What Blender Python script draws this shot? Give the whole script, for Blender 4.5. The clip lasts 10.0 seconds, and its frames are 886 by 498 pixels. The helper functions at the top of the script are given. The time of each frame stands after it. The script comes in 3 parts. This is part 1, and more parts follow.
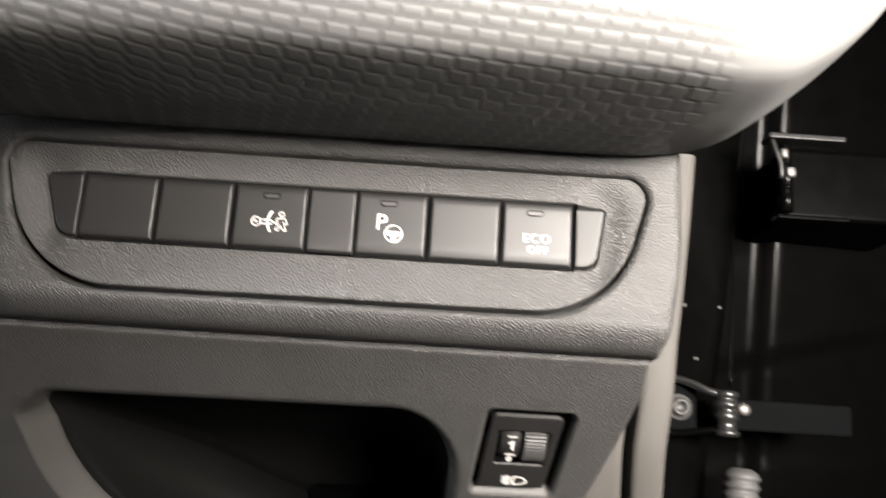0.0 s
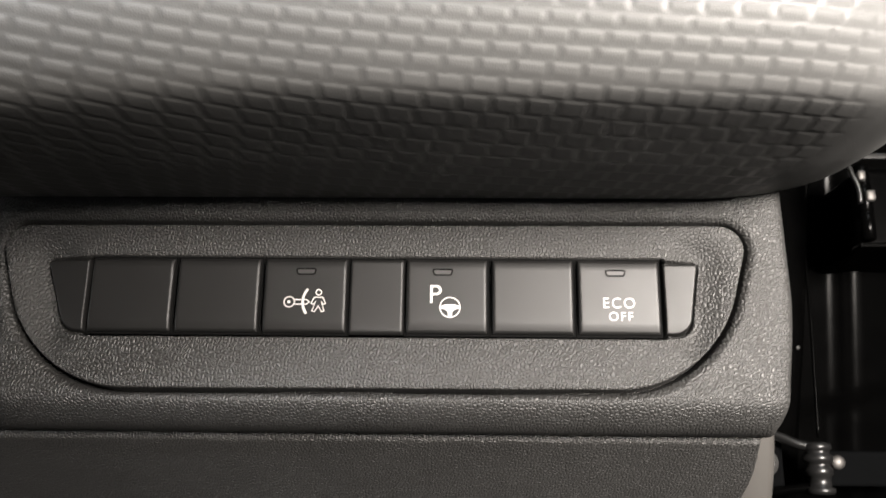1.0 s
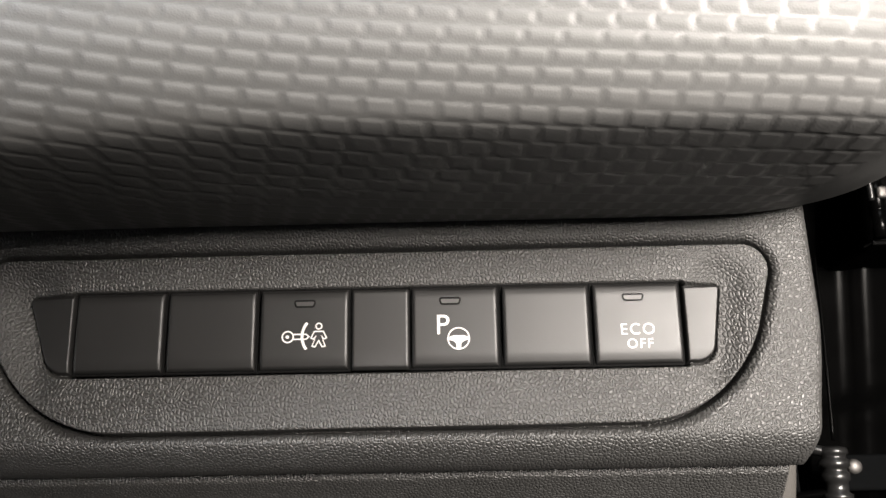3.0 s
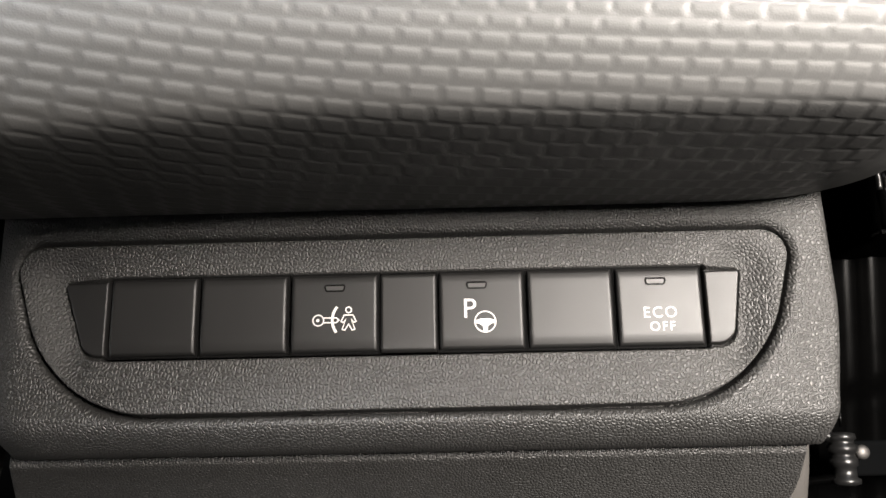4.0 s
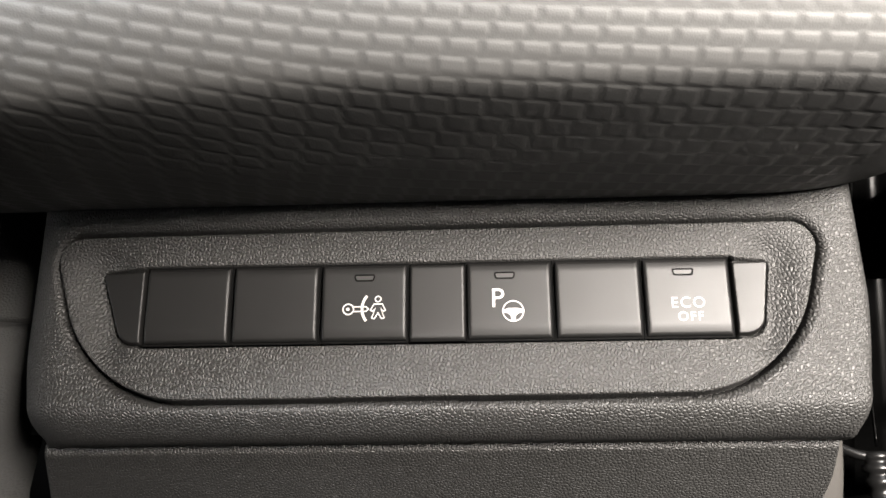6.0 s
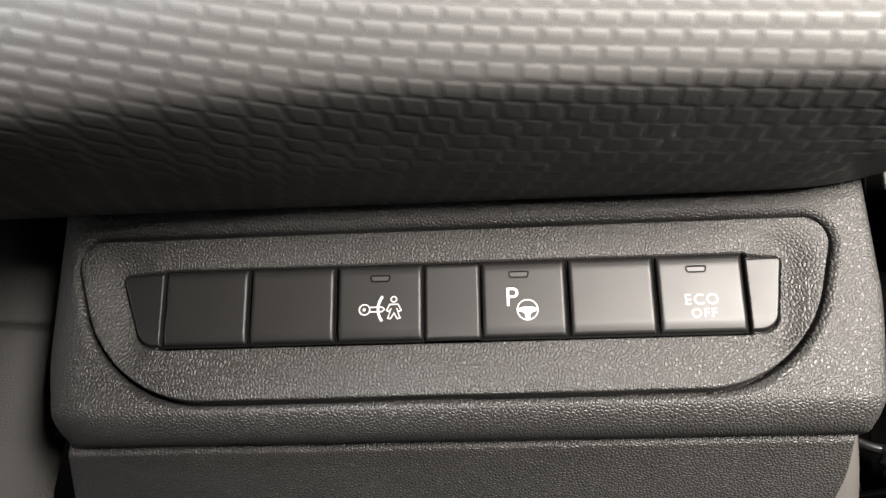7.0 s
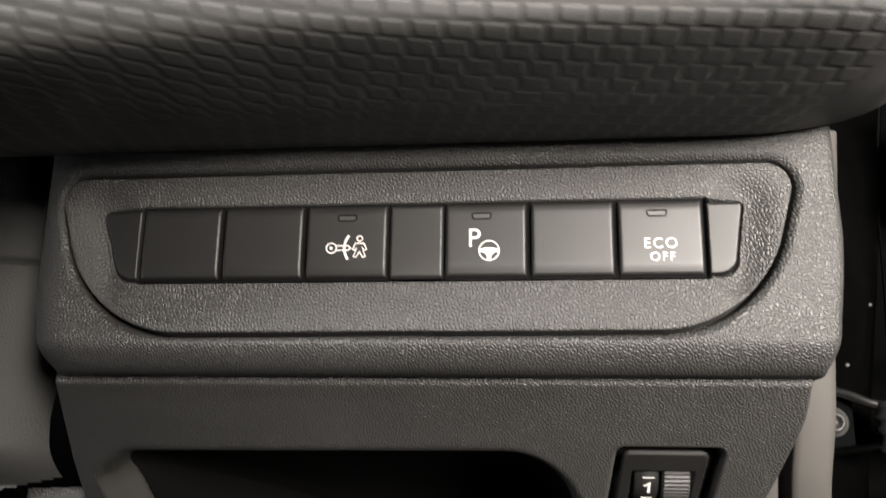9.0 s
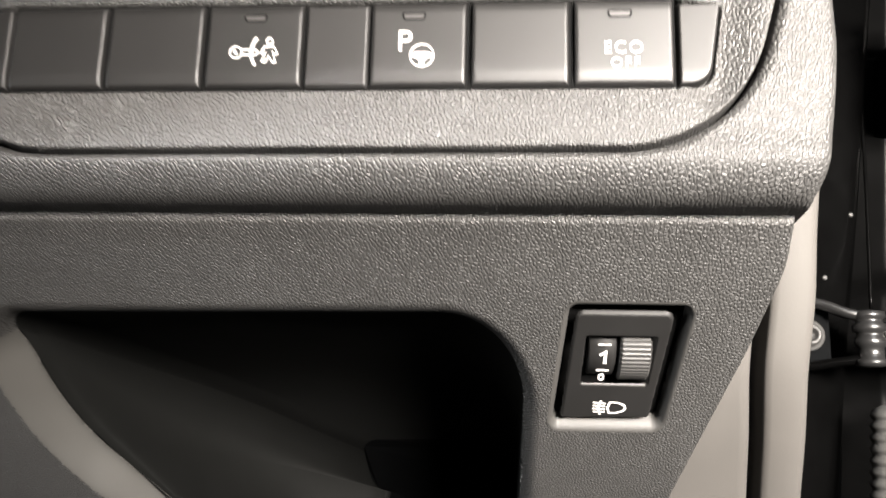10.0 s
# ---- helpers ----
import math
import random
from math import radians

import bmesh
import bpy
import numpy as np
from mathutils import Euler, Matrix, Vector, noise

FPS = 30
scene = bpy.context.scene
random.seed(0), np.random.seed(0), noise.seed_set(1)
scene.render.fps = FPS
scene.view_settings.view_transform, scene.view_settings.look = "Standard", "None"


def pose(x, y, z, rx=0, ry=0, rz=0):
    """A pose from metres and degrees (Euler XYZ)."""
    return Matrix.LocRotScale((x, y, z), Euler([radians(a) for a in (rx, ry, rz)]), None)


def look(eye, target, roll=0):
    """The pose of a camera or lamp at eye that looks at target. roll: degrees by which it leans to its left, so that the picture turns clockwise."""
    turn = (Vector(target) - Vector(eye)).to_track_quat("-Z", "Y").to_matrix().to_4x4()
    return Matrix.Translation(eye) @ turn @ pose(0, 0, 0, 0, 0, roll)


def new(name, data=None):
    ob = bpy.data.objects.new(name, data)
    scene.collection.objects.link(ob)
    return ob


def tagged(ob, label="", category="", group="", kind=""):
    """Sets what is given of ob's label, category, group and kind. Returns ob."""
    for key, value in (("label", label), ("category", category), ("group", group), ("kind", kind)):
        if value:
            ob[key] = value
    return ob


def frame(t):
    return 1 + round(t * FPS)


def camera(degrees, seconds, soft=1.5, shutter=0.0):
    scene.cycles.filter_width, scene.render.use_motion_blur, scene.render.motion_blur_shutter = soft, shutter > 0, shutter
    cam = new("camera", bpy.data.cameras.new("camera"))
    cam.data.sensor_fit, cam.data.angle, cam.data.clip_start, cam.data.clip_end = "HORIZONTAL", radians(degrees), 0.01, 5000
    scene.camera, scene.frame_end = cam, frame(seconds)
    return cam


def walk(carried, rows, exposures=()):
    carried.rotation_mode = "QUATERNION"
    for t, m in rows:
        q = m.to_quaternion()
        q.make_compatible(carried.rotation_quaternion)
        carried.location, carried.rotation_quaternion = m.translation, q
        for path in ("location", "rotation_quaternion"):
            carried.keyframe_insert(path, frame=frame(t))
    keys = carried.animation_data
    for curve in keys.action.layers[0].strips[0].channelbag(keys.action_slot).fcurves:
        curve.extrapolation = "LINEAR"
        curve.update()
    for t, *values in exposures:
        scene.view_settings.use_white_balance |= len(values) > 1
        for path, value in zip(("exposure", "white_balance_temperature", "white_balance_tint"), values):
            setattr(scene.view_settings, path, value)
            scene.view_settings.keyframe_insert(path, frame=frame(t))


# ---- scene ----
cam = camera(56.50, 10.0, shutter=0.35)
# seconds, eye in millimetres from the middle of the switch row, yaw, pitch and roll in degrees
ROWS = [
    (0, 23.8, -243.8, -60.9, -0.85, 12.51, 3.61),
    (0.2, 24.3, -233.7, -56.6, 1.83, 14.27, 2.86),
    (0.5, 18.7, -224.8, -50.6, -0.40, 16.63, 1.65),
    (1, 14.6, -210.0, -43.2, 1.22, 14.85, 0.65),
    (1.5, 25.9, -204.7, -39.8, 1.95, 12.21, -1.17),
    (2, 47.9, -197.6, -29.9, 1.40, 12.48, -1.46),
    (2.5, 17.5, -200.5, -32.2, 1.15, 13.65, -0.44),
    (2.7, 13.9, -199.0, -31.3, 1.03, 13.95, -0.86),
    (3.8, 5.3, -205.3, -33.5, 0.66, 14.59, -1.12),
    (4, 4.6, -204.3, -34.4, 0.76, 13.80, -1.14),
    (4.5, 1.1, -207.2, -35.2, 0.98, 13.55, -0.85),
    (5, 15.3, -206.3, -44.2, 0.21, 15.10, -1.71),
    (5.5, 8.1, -203.8, -47.9, 0.78, 17.47, 0.42),
    (6, 4.1, -203.9, -47.3, 2.69, 16.60, -0.44),
    (6.2, 4.4, -203.0, -47.9, 3.08, 16.55, -0.50),
    (7.3, 2.9, -207.2, -45.5, 3.75, 16.01, -0.89),
    (7.5, -0.4, -202.6, -41.3, 4.00, 15.19, -0.69),
    (8, -10.9, -207.1, -32.3, 5.85, 14.01, 0.43),
    (8.5, 5.3, -202.8, -43.3, 5.66, 14.86, 0.05),
    (9, 23.5, -208.1, -52.4, 6.42, 13.39, 0.75),
    (9.5, 32.6, -192.3, -66.7, 6.89, 11.54, 1.72),
    (9.8, 30.3, -183.4, -75.6, 5.31, 11.56, 1.19),
    (10, 31.7, -167.2, -81.2, 4.73, 11.72, 1.47),
]
walk(cam, [(t, pose(x / 1000, y / 1000, z / 1000, 90 + pitch, 0, yaw) @ pose(0, 0, 0, 0, 0, roll)) for t, x, y, z, yaw, pitch, roll in ROWS],
     [(0, 0.65), (0.2, 0.55), (0.5, 0.1), (1, -0.25), (1.5, 0.05), (2, 0.1), (2.5, -0.15), (3.8, -0.2), (4, -0.2), (4.5, 0.0), (5, 0.05), (5.5, -0.35), (6, 0.12), (7.5, 0.1), (8, 0.22), (8.5, 0.2), (9, -0.02), (9.5, 0.85), (9.8, 1.1), (10, 1.25)])

# ---- light ----
world = bpy.data.worlds.new("sky")
world.use_nodes = True
scene.world = world
wn = world.node_tree
sky = wn.nodes.new("ShaderNodeTexSky")
sky.sky_type, sky.sun_disc = "NISHITA", False
sky.sun_elevation, sky.sun_rotation = radians(40), radians(60)
wn.links.new(sky.outputs[0], wn.nodes["Background"].inputs[0])
wn.nodes["Background"].inputs[1].default_value = 0.01


def area_lamp(name, eye, target, width, height, watts, colour, spread=180):
    data = bpy.data.lights.new(name, "AREA")
    data.shape, data.size, data.size_y, data.energy, data.color = "RECTANGLE", width, height, watts, colour
    data.spread = radians(spread)
    ob = new(name, data)
    ob.matrix_world = look(eye, target)
    return ob


# daylight through the open door beside the dashboard, and through the glass above and behind the seats
area_lamp("door_daylight", (0.36, -0.58, 0.04), (0.21, 0.0, 0.0), 0.24, 0.16, 6.2, (1.0, 0.92, 0.845), 60)
area_lamp("glass_daylight", (-0.05, -0.60, 0.88), (-0.09, -0.08, 0.05), 1.10, 0.22, 16.0, (0.97, 0.98, 1.0))
# added fill for the shroud and left underside, no such opening is known
area_lamp("far_side_fill", (-0.85, -0.32, -0.03), (-0.19, 0.0, 0.02), 0.24, 0.18, 0.3, (0.98, 0.97, 0.96), 70)
# narrow fill lamp added to lift the left end of the pad
area_lamp("pad_left_fill", (-0.30, -0.60, 0.27), (-0.17, -0.09, 0.035), 0.20, 0.12, 0.75, (0.98, 0.98, 1.0), 36)


# ---- materials ----
def material(name, colour, rough=0.5, metal=0.0, coat=0.0, spec=0.5):
    m = bpy.data.materials.new(name)
    m.use_nodes = True
    b = m.node_tree.nodes["Principled BSDF"]
    b.inputs["Base Color"].default_value = (*colour, 1)
    b.inputs["Roughness"].default_value = rough
    b.inputs["Metallic"].default_value = metal
    b.inputs["Coat Weight"].default_value = coat
    b.inputs["Specular IOR Level"].default_value = spec
    return m, m.node_tree, b


def node(tree, kind, **values):
    n = tree.nodes.new("ShaderNode" + kind)
    for key, value in values.items():
        n.inputs[key].default_value = value
    return n


def mix_colour(tree, fac, a, b):
    n = tree.nodes.new("ShaderNodeMix")
    n.data_type = "RGBA"
    tree.links.new(fac, n.inputs[0])
    n.inputs[6].default_value, n.inputs[7].default_value = (*a, 1), (*b, 1)
    return n.outputs[2]


def grained(name, dark, light, rough, cell, depth, stretch=(1, 1, 1), spec=0.36, flat=0.45):
    """Moulded plastic with a leather grain of the given cell size and depth, in metres."""
    m, tree, b = material(name, dark, rough, spec=spec)
    where = tree.nodes.new("ShaderNodeTexCoord")
    place = node(tree, "Mapping", Scale=stretch, Rotation=(0, 0, radians(-22)))
    axes = tree.nodes.new("ShaderNodeSeparateXYZ")
    tree.links.new(where.outputs["Object"], axes.inputs[0])
    slant = tree.nodes.new("ShaderNodeMath")
    slant.operation = "MULTIPLY_ADD"
    slant.inputs[1].default_value = -0.5
    tree.links.new(axes.outputs["Y"], slant.inputs[0])
    tree.links.new(axes.outputs["Z"], slant.inputs[2])
    plane = tree.nodes.new("ShaderNodeCombineXYZ")
    tree.links.new(axes.outputs["X"], plane.inputs[0])
    tree.links.new(slant.outputs[0], plane.inputs[1])
    tree.links.new(plane.outputs[0], place.inputs[0])
    warp = node(tree, "TexNoise", Scale=0.9 / cell, Detail=2.0)
    tree.links.new(place.outputs[0], warp.inputs["Vector"])
    shift = tree.nodes.new("ShaderNodeVectorMath")
    shift.operation = "MULTIPLY_ADD"
    shift.inputs[1].default_value = (cell * 0.4,) * 3
    tree.links.new(warp.outputs["Color"], shift.inputs[0])
    tree.links.new(place.outputs[0], shift.inputs[2])
    cells = node(tree, "TexVoronoi", Scale=1.0 / cell)
    cells.voronoi_dimensions = "2D"
    cells.feature = "DISTANCE_TO_EDGE"
    tree.links.new(shift.outputs[0], cells.inputs["Vector"])
    ramp = tree.nodes.new("ShaderNodeMapRange")
    ramp.inputs[2].default_value = flat
    ramp.interpolation_type = "SMOOTHSTEP"
    tree.links.new(cells.outputs["Distance"], ramp.inputs[0])
    fine = node(tree, "TexNoise", Scale=3.5 / cell, Detail=3.0)
    tree.links.new(place.outputs[0], fine.inputs["Vector"])
    total = tree.nodes.new("ShaderNodeMath")
    total.operation = "MULTIPLY_ADD"
    total.inputs[1].default_value = 0.03
    tree.links.new(fine.outputs[0], total.inputs[0])
    tree.links.new(ramp.outputs[0], total.inputs[2])
    bump = node(tree, "Bump", Strength=1.0, Distance=depth)
    tree.links.new(total.outputs[0], bump.inputs["Height"])
    tree.links.new(bump.outputs[0], b.inputs["Normal"])
    dust = node(tree, "TexNoise", Scale=40.0, Detail=6.0, Roughness=0.65)
    tree.links.new(where.outputs["Object"], dust.inputs["Vector"])
    tree.links.new(mix_colour(tree, dust.outputs[0], dark, light), b.inputs["Base Color"])
    wear = tree.nodes.new("ShaderNodeMapRange")
    wear.inputs[3].default_value, wear.inputs[4].default_value = rough - 0.07, rough + 0.1
    tree.links.new(dust.outputs[0], wear.inputs[0])
    tree.links.new(wear.outputs[0], b.inputs["Roughness"])
    return m


def smooth_plastic(name, dark, light, rough, scale=2500.0, depth=0.00002, coat=0.0, spec=0.5, metal=0.0):
    m, tree, b = material(name, dark, rough, coat=coat, spec=spec, metal=metal)
    where = tree.nodes.new("ShaderNodeTexCoord")
    fine = node(tree, "TexNoise", Scale=scale, Detail=3.0)
    tree.links.new(where.outputs["Object"], fine.inputs["Vector"])
    bump = node(tree, "Bump", Strength=0.6, Distance=depth)
    tree.links.new(fine.outputs[0], bump.inputs["Height"])
    tree.links.new(bump.outputs[0], b.inputs["Normal"])
    blotch = node(tree, "TexNoise", Scale=70.0, Detail=5.0, Roughness=0.7)
    tree.links.new(where.outputs["Object"], blotch.inputs["Vector"])
    tree.links.new(mix_colour(tree, blotch.outputs[0], dark, light), b.inputs["Base Color"])
    wear = tree.nodes.new("ShaderNodeMapRange")
    wear.inputs[3].default_value, wear.inputs[4].default_value = max(rough - 0.06, 0.02), rough + 0.08
    tree.links.new(blotch.outputs[0], wear.inputs[0])
    tree.links.new(wear.outputs[0], b.inputs["Roughness"])
    return m


GRAIN = grained("charcoal_grained_plastic", (0.0095, 0.0092, 0.0086), (0.0130, 0.0126, 0.0118), 0.57, 0.00108, 0.00019, (1.15, 0.95, 1), 0.58, 0.36)
PAD = grained("grey_soft_plastic", (0.078, 0.078, 0.077), (0.090, 0.090, 0.088), 0.55, 0.0006, 0.00001, spec=0.32)
# raised tiles are matt, the channels between them keep the gloss of the mould
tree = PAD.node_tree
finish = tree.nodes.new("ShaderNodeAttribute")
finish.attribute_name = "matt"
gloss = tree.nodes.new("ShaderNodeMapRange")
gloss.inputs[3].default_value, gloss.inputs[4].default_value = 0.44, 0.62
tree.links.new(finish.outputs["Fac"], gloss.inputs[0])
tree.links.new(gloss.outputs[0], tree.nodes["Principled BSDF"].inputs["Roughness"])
# channel colour is darkened to put the shade of the recesses into it
channel_shade = tree.nodes.new("ShaderNodeMapRange")
channel_shade.inputs[3].default_value, channel_shade.inputs[4].default_value = 0.84, 1.0
tree.links.new(finish.outputs["Fac"], channel_shade.inputs[0])
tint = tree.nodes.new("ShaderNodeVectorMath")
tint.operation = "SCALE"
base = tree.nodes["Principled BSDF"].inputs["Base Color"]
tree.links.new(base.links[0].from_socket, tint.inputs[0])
tree.links.new(channel_shade.outputs[0], tint.inputs["Scale"])
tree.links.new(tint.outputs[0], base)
SWITCH = smooth_plastic("satin_switch_plastic", (0.0032, 0.0031, 0.003), (0.005, 0.0048, 0.0046), 0.48, spec=0.36)
PRINT = smooth_plastic("white_print", (0.38, 0.375, 0.36), (0.44, 0.43, 0.41), 0.5)
LENS = smooth_plastic("dim_indicator_lens", (0.015, 0.0145, 0.014), (0.019, 0.018, 0.0175), 0.5, spec=0.4)
WHEEL = smooth_plastic("grey_thumb_wheel", (0.010, 0.0098, 0.0094), (0.014, 0.0137, 0.0131), 0.52, spec=0.36)
MATT = smooth_plastic("matt_black_coating", (0.0025, 0.0025, 0.0025), (0.005, 0.005, 0.005), 0.4, spec=0.15)
# near-black that puts shade into gaps, also black rims and unseen backings
GAP = smooth_plastic("black_rim_gap_shade", (0.002, 0.002, 0.002), (0.0035, 0.0035, 0.0035), 0.8, spec=0.03)
TRIM = smooth_plastic("pale_grey_trim", (0.026, 0.0245, 0.0225), (0.033, 0.031, 0.0285), 0.75, 1500.0, 0.00004, spec=0.2)
BLACKSTEEL = smooth_plastic("black_worn_steel", (0.003, 0.003, 0.003), (0.007, 0.007, 0.007), 0.3, 900.0, 0.00006, spec=0.34)
PAINT = smooth_plastic("black_body_paint", (0.0003, 0.0003, 0.0003), (0.0007, 0.0007, 0.0007), 0.22, 120.0, 0.0001, spec=0.03)
STEEL = smooth_plastic("dull_zinc_steel", (0.06, 0.057, 0.054), (0.12, 0.115, 0.11), 0.55, 900.0, 0.00005, metal=0.9)
BOLT = smooth_plastic("dull_dark_zinc", (0.005, 0.0048, 0.0046), (0.018, 0.0175, 0.0165), 0.6, 700.0, 0.0001, metal=0.3)
# both near-blacks carry shade in their colour, deepest at the tray back
TRAYMAT = smooth_plastic("shaded_tray_plastic", (0.0022, 0.0023, 0.0022), (0.0033, 0.0034, 0.0032), 0.7, 1500.0, 0.00004, spec=0.05)
SHADEBLACK = smooth_plastic("matt_shade_black", (0.0012, 0.0013, 0.0014), (0.002, 0.0021, 0.0022), 0.95, 1500.0, 0.00004, spec=0.0)
# lip colour raised above the panel's to carry the light it catches
LIP = smooth_plastic("grey_lit_edge", (0.026, 0.025, 0.023), (0.033, 0.032, 0.0295), 0.52, 900.0, 0.00003, spec=0.45)
RIM = smooth_plastic("smooth_charcoal_plastic", (0.016, 0.0155, 0.0145), (0.021, 0.0204, 0.019), 0.6, 900.0, 0.00003, spec=0.36)
CABIN = grained("dark_cabin_lining", (0.014, 0.0135, 0.013), (0.022, 0.021, 0.020), 0.8, 0.004, 0.0003)
SHROUD = grained("grey_shroud_plastic", (0.016, 0.016, 0.0155), (0.022, 0.022, 0.021), 0.65, 0.001, 0.00008)

# ---- helpers, all in millimetres ----
BASE = {}


def thing(name, base, label, category, group="", kind=""):
    ob = new(name)
    ob.empty_display_size = 0.01
    ob.location = Vector(base) / 1000
    BASE[ob.name] = Vector(base)
    return tagged(ob, label, category, group, kind)


def link_mesh(name, mesh, mat, parent, label, base):
    mesh.materials.append(mat)
    ob = new(name, mesh)
    BASE[ob.name] = base
    if parent:
        ob.parent = parent
    return tagged(ob, label)


def part(name, bm, mat, parent, label="", smooth=True):
    """A bmesh in millimetres of the place becomes one mesh under its thing."""
    base = BASE[parent.name]
    bmesh.ops.recalc_face_normals(bm, faces=bm.faces)
    bmesh.ops.translate(bm, verts=bm.verts, vec=-base)
    bmesh.ops.scale(bm, verts=bm.verts, vec=(0.001,) * 3)
    for f in bm.faces:
        f.smooth = smooth
    mesh = bpy.data.meshes.new(name)
    bm.to_mesh(mesh)
    bm.free()
    return link_mesh(name, mesh, mat, parent, label, base)


def sheet(name, places, keep, mat, parent, label=""):
    """A grid of places (rows, columns, 3) in millimetres, without the faces whose corners are not kept."""
    base = BASE[parent.name]
    rows, cols = keep.shape
    n = np.arange(rows * cols).reshape(rows, cols)
    quads = np.stack([n[:-1, :-1], n[:-1, 1:], n[1:, 1:], n[1:, :-1]], -1).reshape(-1, 4)
    good = keep.ravel()[quads].all(1)
    quads = quads[good]
    used = np.unique(quads)
    back = np.full(rows * cols, -1)
    back[used] = np.arange(len(used))
    quads = back[quads]
    verts = ((places.reshape(-1, 3)[used] - np.array(base)) * 0.001).astype(np.float32)
    mesh = bpy.data.meshes.new(name)
    mesh.vertices.add(len(verts))
    mesh.vertices.foreach_set("co", verts.ravel())
    mesh.loops.add(quads.size)
    mesh.loops.foreach_set("vertex_index", quads.ravel().astype(np.int32))
    mesh.polygons.add(len(quads))
    mesh.polygons.foreach_set("loop_start", np.arange(0, quads.size, 4, dtype=np.int32))
    mesh.polygons.foreach_set("loop_total", np.full(len(quads), 4, dtype=np.int32))
    mesh.polygons.foreach_set("use_smooth", np.ones(len(quads), dtype=bool))
    mesh.update(calc_edges=True)
    mesh.validate()
    return link_mesh(name, mesh, mat, parent, label, base)


def outline(corners, steps=9):
    """A closed outline from corners (x, z, radius)."""
    out = []
    for k, (x, z, r) in enumerate(corners):
        p, a, b = Vector((x, z)), Vector(corners[k - 1][:2]), Vector(corners[(k + 1) % len(corners)][:2])
        if r <= 0:
            out.append(p)
            continue
        u, v = (a - p).normalized(), (b - p).normalized()
        half = u.angle(v) / 2
        cut = r / math.tan(half)
        middle = p + (u + v).normalized() * (r / math.sin(half))
        start, end = p + u * cut - middle, p + v * cut - middle
        turn = start.angle_signed(end)
        for s in range(steps + 1):
            out.append(middle + Matrix.Rotation(-turn * s / steps, 2) @ start)
    return np.array([tuple(p) for p in out])


def distance(points, x, z):
    """Signed distance to a closed outline, negative inside."""
    best, inside = np.full(x.shape, 1e9), np.zeros(x.shape, bool)
    for (ax, az), (bx, bz) in zip(points, np.roll(points, -1, 0)):
        ex, ez = bx - ax, bz - az
        t = np.clip(((x - ax) * ex + (z - az) * ez) / (ex * ex + ez * ez + 1e-12), 0, 1)
        best = np.minimum(best, np.hypot(x - ax - t * ex, z - az - t * ez))
        crossing = (az > z) != (bz > z)
        with np.errstate(divide="ignore", invalid="ignore"):
            inside ^= crossing & (x < ex * (z - az) / (ez if ez else 1e-9) + ax)
    return np.where(inside, -best, best)


def smoothstep(v):
    v = np.clip(v, 0, 1)
    return v * v * (3 - 2 * v)


def box(x0, x1, y0, y1, z0, z1, bevel=0.0, bm=None):
    own = bmesh.new()
    bmesh.ops.create_cube(own, size=1)
    bmesh.ops.scale(own, verts=own.verts, vec=(x1 - x0, y1 - y0, z1 - z0))
    bmesh.ops.translate(own, verts=own.verts, vec=((x0 + x1) / 2, (y0 + y1) / 2, (z0 + z1) / 2))
    if bevel:
        bmesh.ops.bevel(own, geom=own.edges[:], offset=bevel, segments=3, affect="EDGES", profile=0.5)
    if bm is None:
        return own
    mesh = bpy.data.meshes.new("t")
    own.to_mesh(mesh)
    own.free()
    bm.from_mesh(mesh)
    bpy.data.meshes.remove(mesh)
    return bm


def lathe(middle, axis, profile, steps=32):
    """A turned solid: profile of (radius, place along the axis)."""
    bm = bmesh.new()
    turn = Vector((0, 0, 1)).rotation_difference(Vector(axis)).to_matrix()
    rings = []
    for r, h in profile:
        rings.append([bm.verts.new(Vector(middle) + turn @ Vector((r * math.cos(a), r * math.sin(a), h)))
                      for a in (2 * math.pi * k / steps for k in range(steps))])
    for a, b in zip(rings, rings[1:]):
        for k in range(steps):
            bm.faces.new((a[k], a[(k + 1) % steps], b[(k + 1) % steps], b[k]))
    bm.faces.new(rings[0])
    bm.faces.new(rings[-1])
    return bm


def tube(path, radius, steps=10, flat=1.0):
    """A round or flattened bar along a path."""
    bm = bmesh.new()
    rings = []
    pts = [Vector(p) for p in path]
    for k, p in enumerate(pts):
        way = (pts[min(k + 1, len(pts) - 1)] - pts[max(k - 1, 0)]).normalized()
        side = way.cross(Vector((0, 1, 0)))
        side = (side if side.length > 0.05 else way.cross(Vector((1, 0, 0)))).normalized()
        up = side.cross(way).normalized()
        rings.append([bm.verts.new(p + side * radius * math.cos(a) + up * radius * flat * math.sin(a))
                      for a in (2 * math.pi * s / steps for s in range(steps))])
    for a, b in zip(rings, rings[1:]):
        for s in range(steps):
            bm.faces.new((a[s], a[(s + 1) % steps], b[(s + 1) % steps], b[s]))
    bm.faces.new(rings[0])
    bm.faces.new(rings[-1])
    return bm


def spline(points, steps=8):
    """Catmull-Rom through the points."""
    pts = [Vector(p) for p in points]
    pts = [2 * pts[0] - pts[1], *pts, 2 * pts[-1] - pts[-2]]
    out = []
    for a, b, c, d in zip(pts, pts[1:], pts[2:], pts[3:]):
        for s in range(steps):
            t = s / steps
            out.append(0.5 * (2 * b + (c - a) * t + (2 * a - 5 * b + 4 * c - d) * t * t + (3 * b - a - 3 * c + d) * t ** 3))
    out.append(pts[-2])
    return out


# faces: the switch row (x across, z up, facing the driver) and the sloping lower panel
SLOPE = 1.3
UP_SLOPE = Vector((0, -SLOPE, 1)).normalized()
OUT_SLOPE = Vector((1, 0, 0)).cross(UP_SLOPE)


